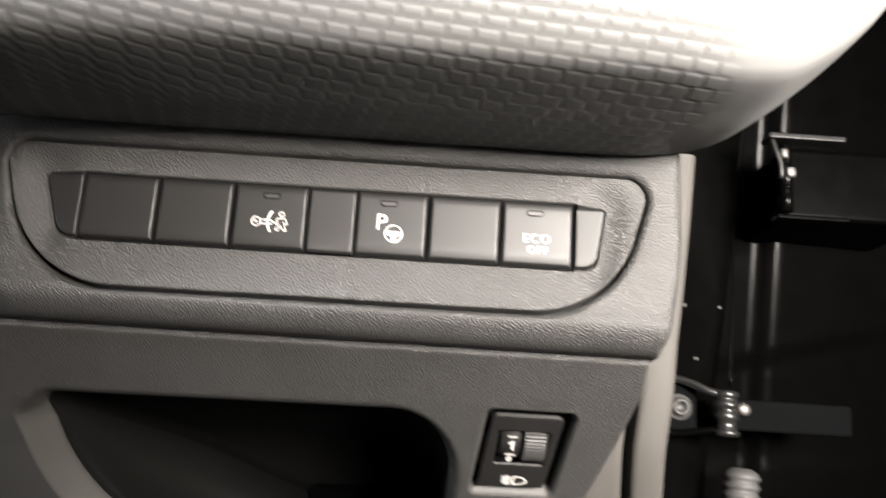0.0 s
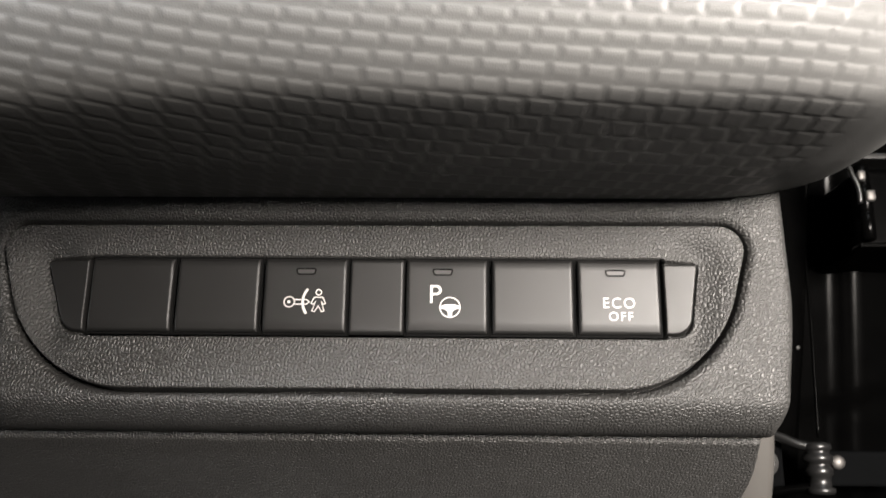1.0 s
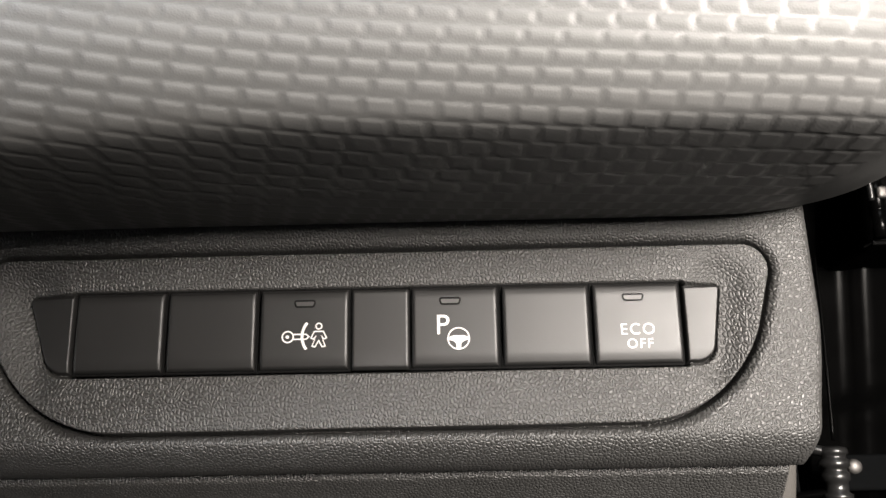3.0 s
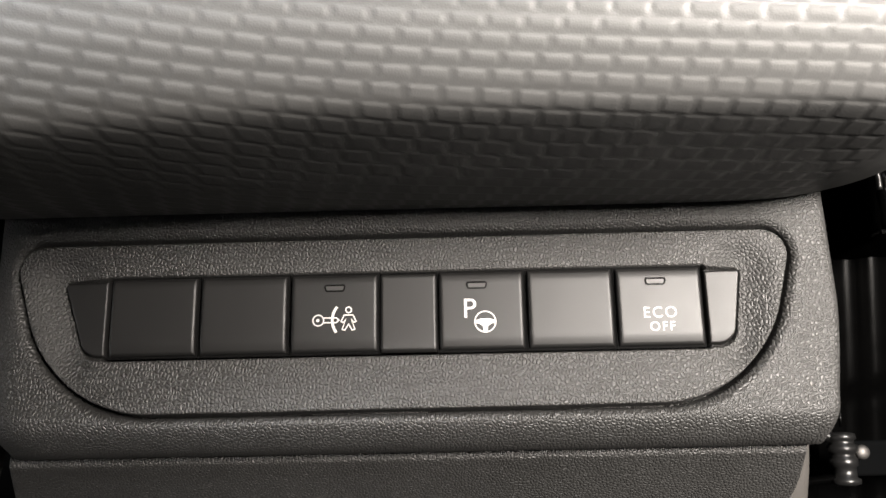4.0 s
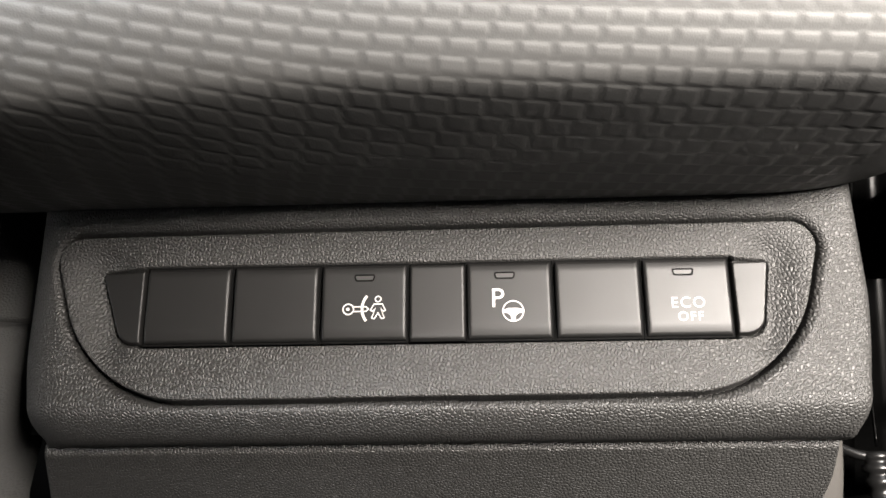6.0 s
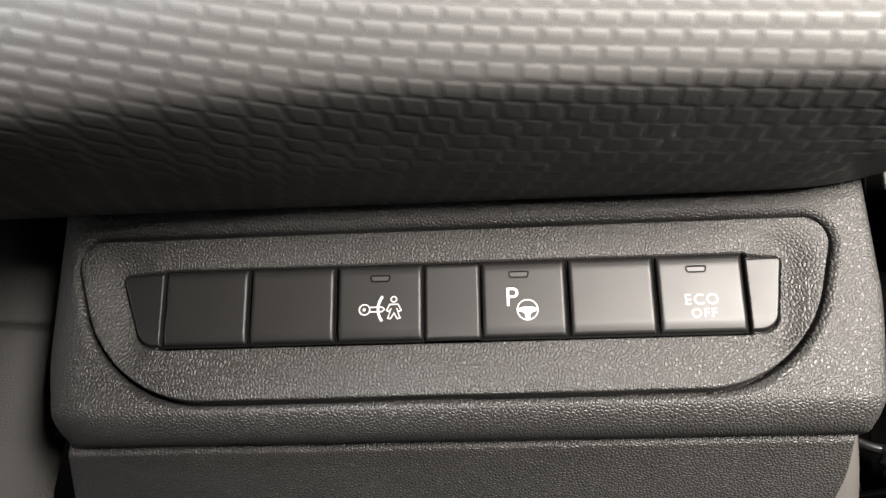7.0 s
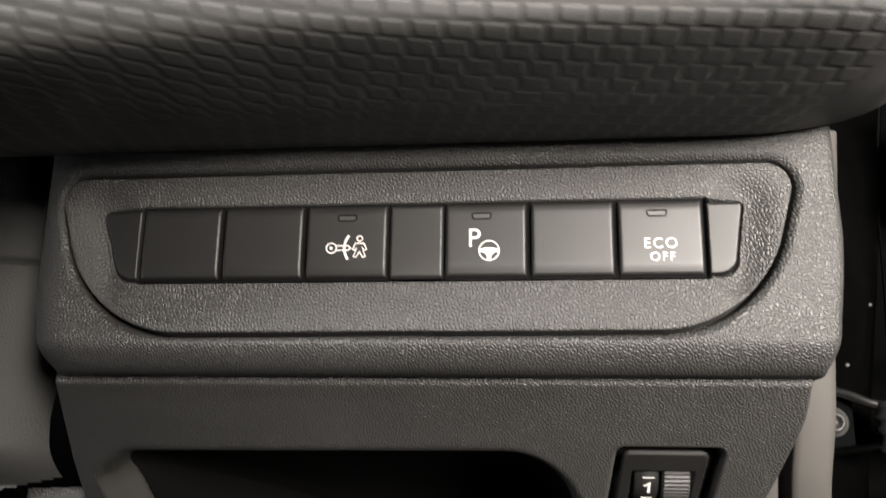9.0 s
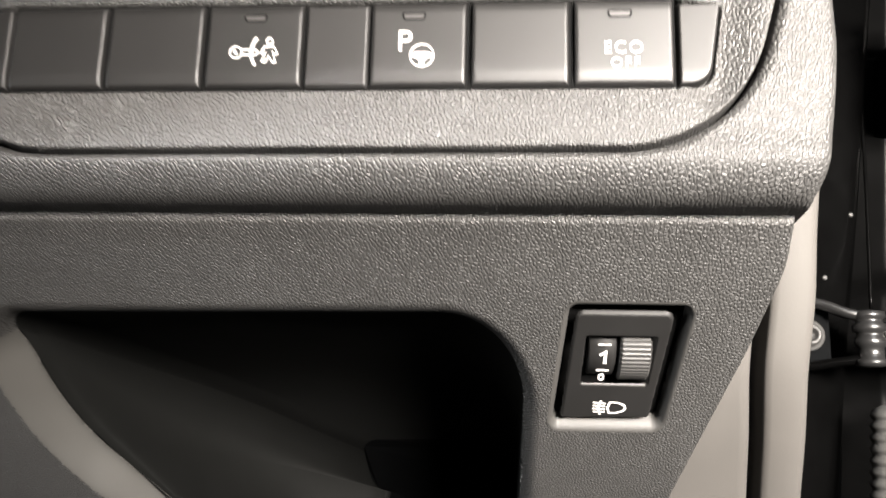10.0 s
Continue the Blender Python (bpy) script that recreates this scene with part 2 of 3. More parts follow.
def slope_place(x, z, out=0.0):
    return Vector((x, 15 + SLOPE * (-34.5 - z), z)) + OUT_SLOPE * out


def flat_frame(x, z, out=0.0):
    return Matrix.Translation((x, -out, z)) @ Matrix.Rotation(radians(90), 4, "X")


def slope_frame(x, z, out=0.0):
    m = Matrix((Vector((1, 0, 0)), UP_SLOPE, OUT_SLOPE)).transposed().to_4x4()
    return Matrix.Translation(slope_place(x, z, out)) @ m


def strokes(lines, width, frame_matrix, thick=0.08):
    """Printed lines: each a list of (u, v), closed when its last point is its first."""
    bm = bmesh.new()
    for line in lines:
        closed = line[0] == line[-1]
        pts = [Vector(p) for p in (line[:-1] if closed else line)]
        n = len(pts)
        left, right = [], []
        for k, p in enumerate(pts):
            a = pts[k - 1] if closed or k else p
            b = pts[(k + 1) % n] if closed or k < n - 1 else p
            u = (p - a).normalized() if (p - a).length else (b - p).normalized()
            v = (b - p).normalized() if (b - p).length else u
            across = Vector((-(u + v).y, (u + v).x))
            across = across.normalized() if across.length > 1e-6 else Vector((-u.y, u.x))
            reach = width / 2 / max(0.5, abs(across.dot(Vector((-u.y, u.x)))))
            left.append(p + across * reach)
            right.append(p - across * reach)
        lv = [bm.verts.new(frame_matrix @ Vector((*p, thick))) for p in left]
        rv = [bm.verts.new(frame_matrix @ Vector((*p, thick))) for p in right]
        for k in range(n if closed else n - 1):
            j = (k + 1) % n
            bm.faces.new((lv[k], lv[j], rv[j], rv[k]))
    return bm


def ring(u, v, r, steps=28, a0=0.0, a1=360.0):
    return [(u + r * math.cos(radians(a0 + (a1 - a0) * k / steps)), v + r * math.sin(radians(a0 + (a1 - a0) * k / steps)))
            for k in range(steps)] + ([(u + r, v)] if a1 - a0 == 360 else [(u + r * math.cos(radians(a1)), v + r * math.sin(radians(a1)))])


def blob(points, frame_matrix, thick=0.08):
    bm = bmesh.new()
    bm.faces.new([bm.verts.new(frame_matrix @ Vector((*p, thick))) for p in points])
    return bm


def lettering(name, text, size, frame_matrix, parent, spread=1.0, bold=0.0):
    data = bpy.data.curves.new(name, "FONT")
    data.body, data.size, data.align_x, data.align_y = text, size / 1000, "CENTER", "CENTER"
    data.space_character, data.offset, data.extrude = spread, bold / 1000, 0.00004
    data.materials.append(PRINT)
    ob = new(name, data)
    m = frame_matrix.copy()
    m.translation = (m.translation - BASE[parent.name]) / 1000
    ob.parent = parent
    ob.matrix_local = m
    return tagged(ob, "white printed lettering")


# ---- cabin shell, plain, out of sight ----
def slab(name, x0, x1, y0, y1, z0, z1, label, category):
    t = thing(name, ((x0 + x1) / 2, (y0 + y1) / 2, z0), label, category, kind="structure")
    part(name + "_lining", box(x0, x1, y0, y1, z0, z1), CABIN, t, smooth=False)


slab("ceiling", -1300, 900, -1600, 600, 900, 930, "dark cloth roof lining of the car", "ceiling")
slab("floor", -1300, 900, -1600, 600, -560, -530, "dark carpeted car floor under the dashboard", "floor")
slab("wall_rear", -1300, 900, -1630, -1600, -560, 930, "dark lining behind the seats", "wall")
slab("wall_side", -1330, -1300, -1600, 600, -560, 930, "dark lining on the far side of the cabin", "wall")
# added wall out of view, keeps sky light off the door side
slab("wall_near", 900, 930, -1600, 600, -560, 930, "unseen dark wall added outside the open door to block sky light", "wall")
slab("wall_front", -1300, 900, 600, 630, -560, 930, "dark bulkhead behind the dashboard", "wall")

# ---- upper switch fascia ----
GROOVE = outline([(-109.4, 19.3, 7), (91.6, 19.8, 7), (79.7, -24.4, 33), (-96.1, -25.0, 34)], 24)
HOLE = outline([(-84.0, 10.0, 0.8), (68.0, 9.9, 0.8), (68.0, -10.6, 0.8), (-84.0, -10.7, 0.8)])
OPENING = outline([(-95.8, 9.9, 1.5), (77.4, 9.6, 1.5), (74.6, -10.4, 5), (-89.0, -10.7, 6)])


def fascia_base(p, q):
    """The wrapped face of the fascia: p runs across it, q up it; returns x, y, z."""
    right = 101.3 - 2.8 * np.clip((2 - q) / 26, 0, 1.4) ** 1.6 - 0.6 * np.clip(q / 30, 0, 1)
    r, rl, rb = 4.0, 16.0, 11.0
    over = np.clip(p - (right - r), 0, None)
    angle = np.clip(over / r, 0, math.pi / 2)
    past = np.clip(over - r * math.pi / 2, 0, None)
    x = np.minimum(p, right - r) + r * np.sin(angle) + 0.10 * past
    y = r * (1 - np.cos(angle)) + past
    left = -118.5 + 5.0 * np.clip((-q - 8) / 26, 0, 1) ** 2
    under = np.clip(left + rl - p, 0, None)
    angle = np.clip(under / rl, 0, math.pi / 2)
    past = np.clip(under - rl * math.pi / 2, 0, None)
    x = np.where(under > 0, left + rl - rl * np.sin(angle), x)
    y = y + np.where(under > 0, rl * (1 - np.cos(angle)) + past, 0)
    low = np.clip(-23.5 - q, 0, None)
    angle = np.clip(low / rb, 0, math.pi / 2)
    past = np.clip(low - rb * math.pi / 2, 0, None)
    z = np.maximum(q, -23.5) - rb * np.sin(angle)
    y = y + rb * (1 - np.cos(angle)) + past - 1.1 * np.exp(-((q + 27) / 4.0) ** 2)
    return x, y, z


switch_fascia = thing("switch_fascia", (0, 40, -35), "charcoal leather-grained fascia with a switch row under the pad", "dashboard panel")
P, Q = np.meshgrid(np.concatenate([np.arange(-150, -119, 3.0), np.arange(-119, 108, 0.24), np.arange(108, 190, 5.0)]), np.arange(-52, 36, 0.24))
X, Y, Z = fascia_base(P, Q)
d = distance(GROOVE, P, Q)
Y = Y + 2.0 * np.clip((2.9 - d) / 2.6, 0, 1) ** 2.0 + 6.0 * smoothstep((0.78 - d) / 0.6)
sheet("surround", np.stack([X, Y, Z], -1), d > -0.2, GRAIN, switch_fascia)

P, Q = np.meshgrid(np.arange(-113, 96, 0.24), np.arange(-28, 24, 0.24))
d, b, h = distance(GROOVE, P, Q), distance(OPENING, P, Q), distance(HOLE, P, Q)
ends = smoothstep((P - 67) / 10) + smoothstep((-84 - P) / 10)
Y = 0.5 * np.clip((d + 1.2) / 1.1, 0, 1) ** 2.0 + 6.0 * smoothstep((d + 0.68) / 0.6) + 2.6 * ends * smoothstep(1 - (b - 0.5) / 9.5) + 0.5 * np.clip(1 - b / 6, 0, 1) - 0.25
Y = Y + 7.0 * smoothstep((0.45 - h) / 0.6) + 2.2 * smoothstep((0.3 - b) / 0.7) * ((P > 66) | (P < -82))
sheet("inset_plate", np.stack([P, Y, Q], -1), (d < 0.2) & (h > -0.45), GRAIN, switch_fascia, "grained inset plate with a groove round it")
# black sheet in the well stands in for the shade between switches
part("switch_well", box(-98, 82, 6.5, 9, -14, 13), GAP, switch_fascia, "black backing that puts shade into the gaps round the switches", smooth=False)
# unseen block added so that no light leaks from behind the fascia
part("light_block", box(-117, 95, 16, 60, -31, 60), GAP, switch_fascia, smooth=False)


def cap_sheet(name, x0, x1, z0, z1, depth, parent, mat, label="", rise=0.0):
    u, v = np.meshgrid(np.concatenate([[x0], x0 + np.array([0.02, 0.12, 0.3, 0.6, 0.9]), np.linspace(x0 + 1.2, x1 - 1.2, 24), x1 - np.array([0.9, 0.6, 0.3, 0.12, 0.02]), [x1]]),
                       np.concatenate([[z0], z0 + np.array([0.02, 0.12, 0.3, 0.6, 0.9]), np.linspace(z0 + 1, z1 - 1, 26), z1 - np.array([0.9, 0.6, 0.3, 0.12, 0.02]), [z1]]))
    edge = np.minimum(np.minimum(u - x0, x1 - u), np.minimum(v - z0, z1 - v))
    y = depth + 0.8 * (1 - np.sqrt(1 - np.clip(1 - edge / 0.85, 0, 1) ** 2))
    y = np.where(edge <= 0, 6.0, y)
    y = y + 0.75 * np.clip((z0 + 3.4 - v) / 3.4, 0, 1) ** 1.6 + 0.6 * np.clip((v - z1 + 2.4) / 2.4, 0, 1) ** 1.6
    return sheet(name, np.stack([u, y, v], -1), np.ones(u.shape, bool), mat, parent, label)


def push_switch(x0, x1, label, marked=True, lens_shift=0.1):
    t = thing("push_switch" if marked else "blanking_plug", ((x0 + x1) / 2, 3, -10), label, "switch" if marked else "blank switch", "switches in the row")
    cap_sheet("cap", x0, x1, -9.9, 9.7, 0.0, t, SWITCH)
    # black line drawn round each cap for the shade in its gap
    rim = [(x0 - 0.28, -10.2), (x1 + 0.28, -10.2), (x1 + 0.28, 10.0), (x0 - 0.28, 10.0)]
    part("gap_line", strokes([rim + rim[:1]], 0.5, flat_frame(0, 0, -1.6)), GAP, t, "black line for the shade in the gap round the cap", smooth=False)
    if marked:
        m = (x0 + x1) / 2 + lens_shift
        f = flat_frame(m, 6.2)
        lens = [tuple(p) for p in outline([(-2.6, 0.75, 0.4), (2.6, 0.75, 0.4), (2.2, -0.75, 0.55), (-2.2, -0.75, 0.55)], 5)]
        part("indicator_lens", blob(lens, f, 0.05), LENS, t, "unlit grey indicator lens", smooth=False)
        part("indicator_rim", strokes([lens + lens[:1]], 0.42, f, 0.07), GAP, t, "black rim of the indicator", smooth=False)
    return t


LEFT, RIGHT = [-82.4, -59.5, -36.6], [0.7, 23.0, 45.3]
push_switch(LEFT[0], LEFT[0] + 21.7, "plain charcoal satin blanking plug beside another plug", False)
push_switch(LEFT[1], LEFT[1] + 21.7, "plain charcoal satin blanking plug beside a marked switch", False)
lock_switch = push_switch(LEFT[2], LEFT[2] + 21.7, "charcoal satin push switch with a white key symbol")
park_switch = push_switch(RIGHT[0], RIGHT[0] + 21.1, "charcoal satin push switch with a white parking-aid symbol", lens_shift=-1.1)
push_switch(RIGHT[1], RIGHT[1] + 21.1, "plain charcoal satin blanking plug between two marked switches", False)
eco_switch = push_switch(RIGHT[2], RIGHT[2] + 21.1, "charcoal satin push switch lettered ECO OFF", lens_shift=-0.8)

spacer = thing("row_spacer", (-7, 3, -10), "flat charcoal spacer between the two groups of switches", "switch spacer")
u, v = np.meshgrid(np.linspace(-14.35, 0.15, 30), np.linspace(-10.25, 9.75, 40))
y = 0.45 + 1.1 * np.clip((np.abs(v + 0.25) - 9.2) / 0.8, 0, 1) ** 2 + 1.5 * np.clip((np.abs(u + 7.1) - 6.95) / 0.3, 0, 1) ** 2
sheet("plate", np.stack([u, y, v], -1), np.ones(u.shape, bool), SWITCH, spacer)


def end_cap(corners, tilt, label):
    pts = outline(corners)
    t = thing("row_end_cap", (float(pts[:, 0].mean()), 4, -10), label, "switch trim", "end caps of the switch row")
    u, v = np.meshgrid(np.arange(pts[:, 0].min() - 0.3, pts[:, 0].max() + 0.3, 0.2), np.arange(-10.9, 10.3, 0.2))
    e = distance(pts, u, v)
    y = 0.6 - tilt * (u - pts[:, 0].mean()) + 3.2 * np.clip((e + 0.8) / 1.0, 0, 1) ** 2 + 0.5 * np.clip((-6.5 - v) / 4, 0, 1) ** 1.6
    sheet("plate", np.stack([u, y, v], -1), e < 0.2, SWITCH, t)


end_cap([(-95.4, 9.4, 1.2), (-83.0, 9.6, 0), (-83.0, -10.2, 0), (-88.8, -10.2, 5.5)], 0.05, "tapered charcoal end cap beside a blanking plug")
end_cap([(67.3, 9.2, 0), (77.0, 9.2, 1.2), (74.2, -10.0, 5), (67.3, -10.0, 0)], 0.06, "tapered charcoal end cap beside the lettered switch")

# printed symbols
f = flat_frame(-25.4, -2.1)
part("key_symbol", strokes([ring(-4.3, 0.15, 1.35), ring(-4.4, 0.15, 0.25, 10), [(-3.0, 0.75), (0.2, 0.75), (0.9, 0.15), (0.2, -0.45), (-3.0, -0.45)]], 0.3, f), PRINT, lock_switch, "white printed key symbol", smooth=False)
part("arc_symbol", strokes([ring(4.4, 0.2, 5.2, 14, 140, 217)], 0.65, f), PRINT, lock_switch, "white printed arc", smooth=False)
part("figure_symbol", strokes([ring(3.3, 2.7, 0.72, 16), [(2.2, 1.4), (4.4, 1.4), (5.2, -0.2), (4.6, -0.5), (4.0, 0.3), (4.9, -2.2), (4.2, -2.4), (3.3, -0.9), (2.4, -2.4), (1.7, -2.2), (2.6, 0.3), (2.0, -0.5), (1.4, -0.2), (2.2, 1.4)]], 0.28, f), PRINT, lock_switch, "white printed outline symbol", smooth=False)
lettering("letter_p", "P", 7.0, flat_frame(8.2, 0.1), park_switch, bold=-0.02)
f = flat_frame(12.1, -3.1)
part("wheel_symbol", strokes([ring(0, 0, 2.6, 36)], 0.28, f), PRINT, park_switch, "white printed ring", smooth=False)
part("wheel_spokes", blob([(-2.5, 0.3), (-1.2, 0.75), (1.2, 0.75), (2.5, 0.3), (2.5, -0.3), (1.4, -0.55), (0.6, -1.2), (0.5, -2.5), (-0.5, -2.5), (-0.6, -1.2), (-1.4, -0.55), (-2.5, -0.3)], f), PRINT, park_switch, "white printed spokes", smooth=False)
lettering("lettering_eco", "ECO", 3.9, flat_frame(55.7, -1.8), eco_switch, 1.18, -0.04)
lettering("lettering_off", "OFF", 3.3, flat_frame(56.1, -5.3), eco_switch, 1.2, -0.03)

# ---- padded dashboard lip above ----
dashboard_pad = thing("dashboard_pad", (0, -20, 30), "grey padded dashboard lip with an embossed basket-weave pattern", "dashboard")
profile = np.array([tuple(p) for p in spline([(30, 44), (14, 32), (2, 27.2), (-12, 24.4), (-32, 22.6), (-50.8, 22.3), (-64, 22.6), (-70.2, 23.5), (-73.6, 25.4), (-76.2, 28.0), (-78.5, 31.2), (-80.3, 35), (-82, 42), (-83.2, 52), (-82, 68), (-77, 90), (-66, 108), (-44, 126), (0, 138), (60, 142), (120, 140)], 16)])
length = np.concatenate([[0], np.cumsum(np.hypot(*np.diff(profile, axis=0).T))])
start = length[np.argmin(np.abs(profile[:, 0] - 2))]
COL, ROW = 6.3, 3.0
us = np.concatenate([np.arange(-420, -170, COL / 2), np.arange(-170, 172, COL / 14)])
fine = length[16 * 13 + 8]
vs = np.concatenate([np.arange(0, fine, ROW / 9), np.arange(fine, length[-1], ROW)])
U, V = np.meshgrid(us, vs)
py, pz = np.interp(V, length, profile[:, 0]), np.interp(V, length, profile[:, 1])
rising = np.array([tuple(p) for p in spline([(30, 0), (48, 0), (64, 0), (78, 0.15), (88, 0.7), (97.5, 2.0), (108, 5.0), (118, 11.6), (127.5, 19.6), (136.5, 28.8), (145.5, 40.6), (151.5, 48.6), (160, 62), (172, 84)], 8)])
lift = np.interp(U, rising[:, 0], rising[:, 1])
bow = -13 - np.clip(U, -133, None)
reach = 1 + 0.0012 * (np.sqrt(bow ** 2 + 900) + bow) - 0.42 * smoothstep((U - 70) / 110)
px, pyy, pzz = U, np.where(py < 0, py * reach, py), pz + lift
t = -28 - np.clip(U, -150, None)
left = 0.5 * (np.sqrt(t ** 2 + 225) + t) / 95
pzz = pzz + 0.2 * left * np.minimum(py, 0)
place = np.stack([px, pyy, pzz], -1)
du, dv = np.gradient(place, axis=1), np.gradient(place, axis=0)
normal = np.cross(du, dv)
normal /= np.linalg.norm(normal, axis=-1, keepdims=True)
normal *= np.where((normal[..., 1] * -1 + normal[..., 2] * -0.4).mean() > 0, 1, -1)
# the moulded pattern is drawn out on the underside
pitch = np.interp(length, [0, 97, 103, 108, 113], [7.2, 7.2, 5.7, 4.2, ROW])
count = np.concatenate([[0], np.cumsum(np.diff(length) / ((pitch[1:] + pitch[:-1]) / 2))])
climb = ROW * np.interp(V, length, count) + 0.05 * U - 16.4 * left - 7 * left ** 2
row = np.floor(climb / ROW)
a = U / COL - 0.3 * row
a = (a - np.floor(a)) * COL
b = np.clip(climb - row * ROW + 0.06 * (a - COL / 2), 0, ROW)
strand = smoothstep((np.minimum(a, COL - a) - 0.55) / 0.5)
nose = smoothstep((V - 100) / 14)
tile = smoothstep(b / (0.4 + 1.3 * nose)) * smoothstep((ROW - b) / (0.45 + 0.3 * nose))
relief = 0.02 + 0.06 * nose + strand * ((0.09 + 0.16 * nose) * tile - 0.02 - 0.06 * nose)
fade = np.clip((V - start + 4) / 8, 0, 1) * (1 - smoothstep((U - 85) / 11))
place = place + normal * (relief * fade)[..., None]
# mask of the matt tiles, also drives the painted channel shade
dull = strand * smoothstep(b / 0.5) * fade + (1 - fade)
seam = us[np.argmin(np.abs(us - 104))]
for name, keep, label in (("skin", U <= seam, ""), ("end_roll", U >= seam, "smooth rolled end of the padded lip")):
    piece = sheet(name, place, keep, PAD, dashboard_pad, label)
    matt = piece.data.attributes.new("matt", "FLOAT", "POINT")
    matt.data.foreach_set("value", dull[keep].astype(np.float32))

# ---- lower panel with the open tray ----
lower_panel = thing("dashboard_tray", (0, 70, -120), "charcoal leather-grained lower dashboard panel with an open tray", "dashboard panel")
EDGE = outline([(-114.0, -35.2, 2), (95.8, -35.0, 1.2), (97.2, -45, 20), (93.5, -63, 30), (82.0, -106, 0), (72, -135, 0), (-149, -135, 0), (-149, -72.8, 0), (-126.5, -71.8, 3), (-122.5, -58, 20)])
TRAY = outline([(-108.5, -58.6, 8), (36.4, -57.0, 22), (35.0, -140, 0), (-70, -140, 0), (-108.0, -90, 45)], 14)
RECESS = outline([(47.0, -53.2, 2.0), (76.6, -53.2, 2.0), (74.2, -81.6, 2.0), (44.2, -81.9, 2.0)])
P, Q = np.meshgrid(np.arange(-150, 102, 0.42), np.arange(-134, -33.5, 0.32))
tr = distance(TRAY, P, Q)
gq, gp = np.gradient(tr, 0.32, 0.42)
near = np.where(np.abs(tr) < 0.42, tr, 0)
P, Q = P - near * gp, Q - near * gq
tr = distance(TRAY, P, Q)
gq, gp = np.gradient(tr, 0.32, 0.42)
near = np.where((np.abs(tr - 9.2) < 0.22) & (P < -60) & (Q < -62), tr - 9.2, 0)
P, Q = P - near * gp, Q - near * gq
e, tr, rc = distance(EDGE, P, Q), distance(TRAY, P, Q), distance(RECESS, P, Q)
low = smoothstep((-74 - P) / 12) * smoothstep((-57 - Q) / 14)
out = -5.0 * np.clip((e + 1.6) / 1.6, 0, 1) ** 3 - 5.0 * np.clip((5.0 - tr) / 5.0, 0, 1) ** 2 * (1 - low) - 9.0 * smoothstep((10.0 - tr) / 10.0) * low - 2.2 * np.clip((1.5 - rc) / 1.5, 0, 1) ** 2 - 6.0 * np.clip(-rc, 0, 2)
place = np.stack([P, 15 + SLOPE * (-34.5 - Q), Q], -1) + np.array(OUT_SLOPE) * out[..., None]
lip = (tr < 9.22) & (P < -60) & (Q < -64)
rim = rc < 1.9
sheet("face", place, (e < 0.5) & (tr > -0.06) & ~((tr < 9.15) & (P < -60) & (Q < -64.4)) & (rc > 1.4), GRAIN, lower_panel)
sheet("tray_lip", place + np.array(OUT_SLOPE) * 0.02, lip & (tr > -0.3), LIP, lower_panel, "smooth rolled lip of the tray, paler for the light it catches")
sheet("recess_rim", place + np.array(OUT_SLOPE) * 0.03, rim & (rc > -0.7), RIM, lower_panel, "smooth paler rim round the switch recess")
bm = bmesh.new()
rings = []
for inset, deep, cant in spline([(0, 0.0, 0.0), (0, 4, 1.0), (0, 10, 3.0), (3, 34, 7.0), (7, 58, 14.0), (12, 78, 25.0), (19, 91, 40.0), (28, 98, 58.0), (36, 101, 76.0)], 5):
    loop = []
    for x, z in TRAY:
        side = float(smoothstep((-40 - x) / 60))
        low = float(smoothstep((-74 - x) / 12) * smoothstep((-57 - z) / 14))
        loop.append(bm.verts.new(slope_place(x + side * cant, z - inset * float(smoothstep((z + 135) / 60)), -5.4 - 4.0 * low) + Vector((0, deep, 0))))
    rings.append(loop)
for a, b in zip(rings, rings[1:]):
    for k in range(len(a)):
        bm.faces.new((a[k], a[(k + 1) % len(a)], b[(k + 1) % len(a)], b[k]))
back = bmesh.new()
back.faces.new([back.verts.new(v.co) for v in rings[-1]])
part("tray_back", back, SHADEBLACK, lower_panel, "back of the open tray, blackened for its shade", smooth=False)
part("tray_liner", bm, TRAYMAT, lower_panel, "inside of the open tray, darkened for its shade")

# ---- headlamp level switch ----
level_switch = thing("level_switch", tuple(slope_place(60, -80)), "dark headlamp levelling switch with a ribbed thumb wheel set to 1", "switch")
FACE = outline([(48.6, -54.3, 2.0), (73.2, -54.3, 2.0), (71.2, -80.0, 1.0), (46.4, -80.4, 1.0)])
WINDOW = outline([(51.6, -59.6, 0.6), (69.8, -59.6, 0.6), (69.2, -71.2, 0.6), (51.2, -71.2, 0.6)])
P, Q = np.meshgrid(np.arange(45.5, 74.2, 0.25), np.arange(-81.2, -52.8, 0.18))
e, w = distance(FACE, P, Q), distance(WINDOW, P, Q)
out = -0.6 - 0.85 * smoothstep((e + 0.7) / 0.9) - 0.6 * smoothstep((0.25 - w) / 0.4)
place = np.stack([P, 15 + SLOPE * (-34.5 - Q), Q], -1) + np.array(OUT_SLOPE) * out[..., None]
sheet("face", place, (e < 0.15) & (w > -0.15), SWITCH, level_switch)
# black sheet stands in for the shadow inside the switch recess
bm = bmesh.new()
bm.faces.new([bm.verts.new(slope_place(x, z, -4.6)) for x, z in ((42, -50), (79, -50), (76, -84), (41, -84))])
part("recess_shade", bm, GAP, level_switch, smooth=False)
centre = slope_place(60, -65.7, -12.0)


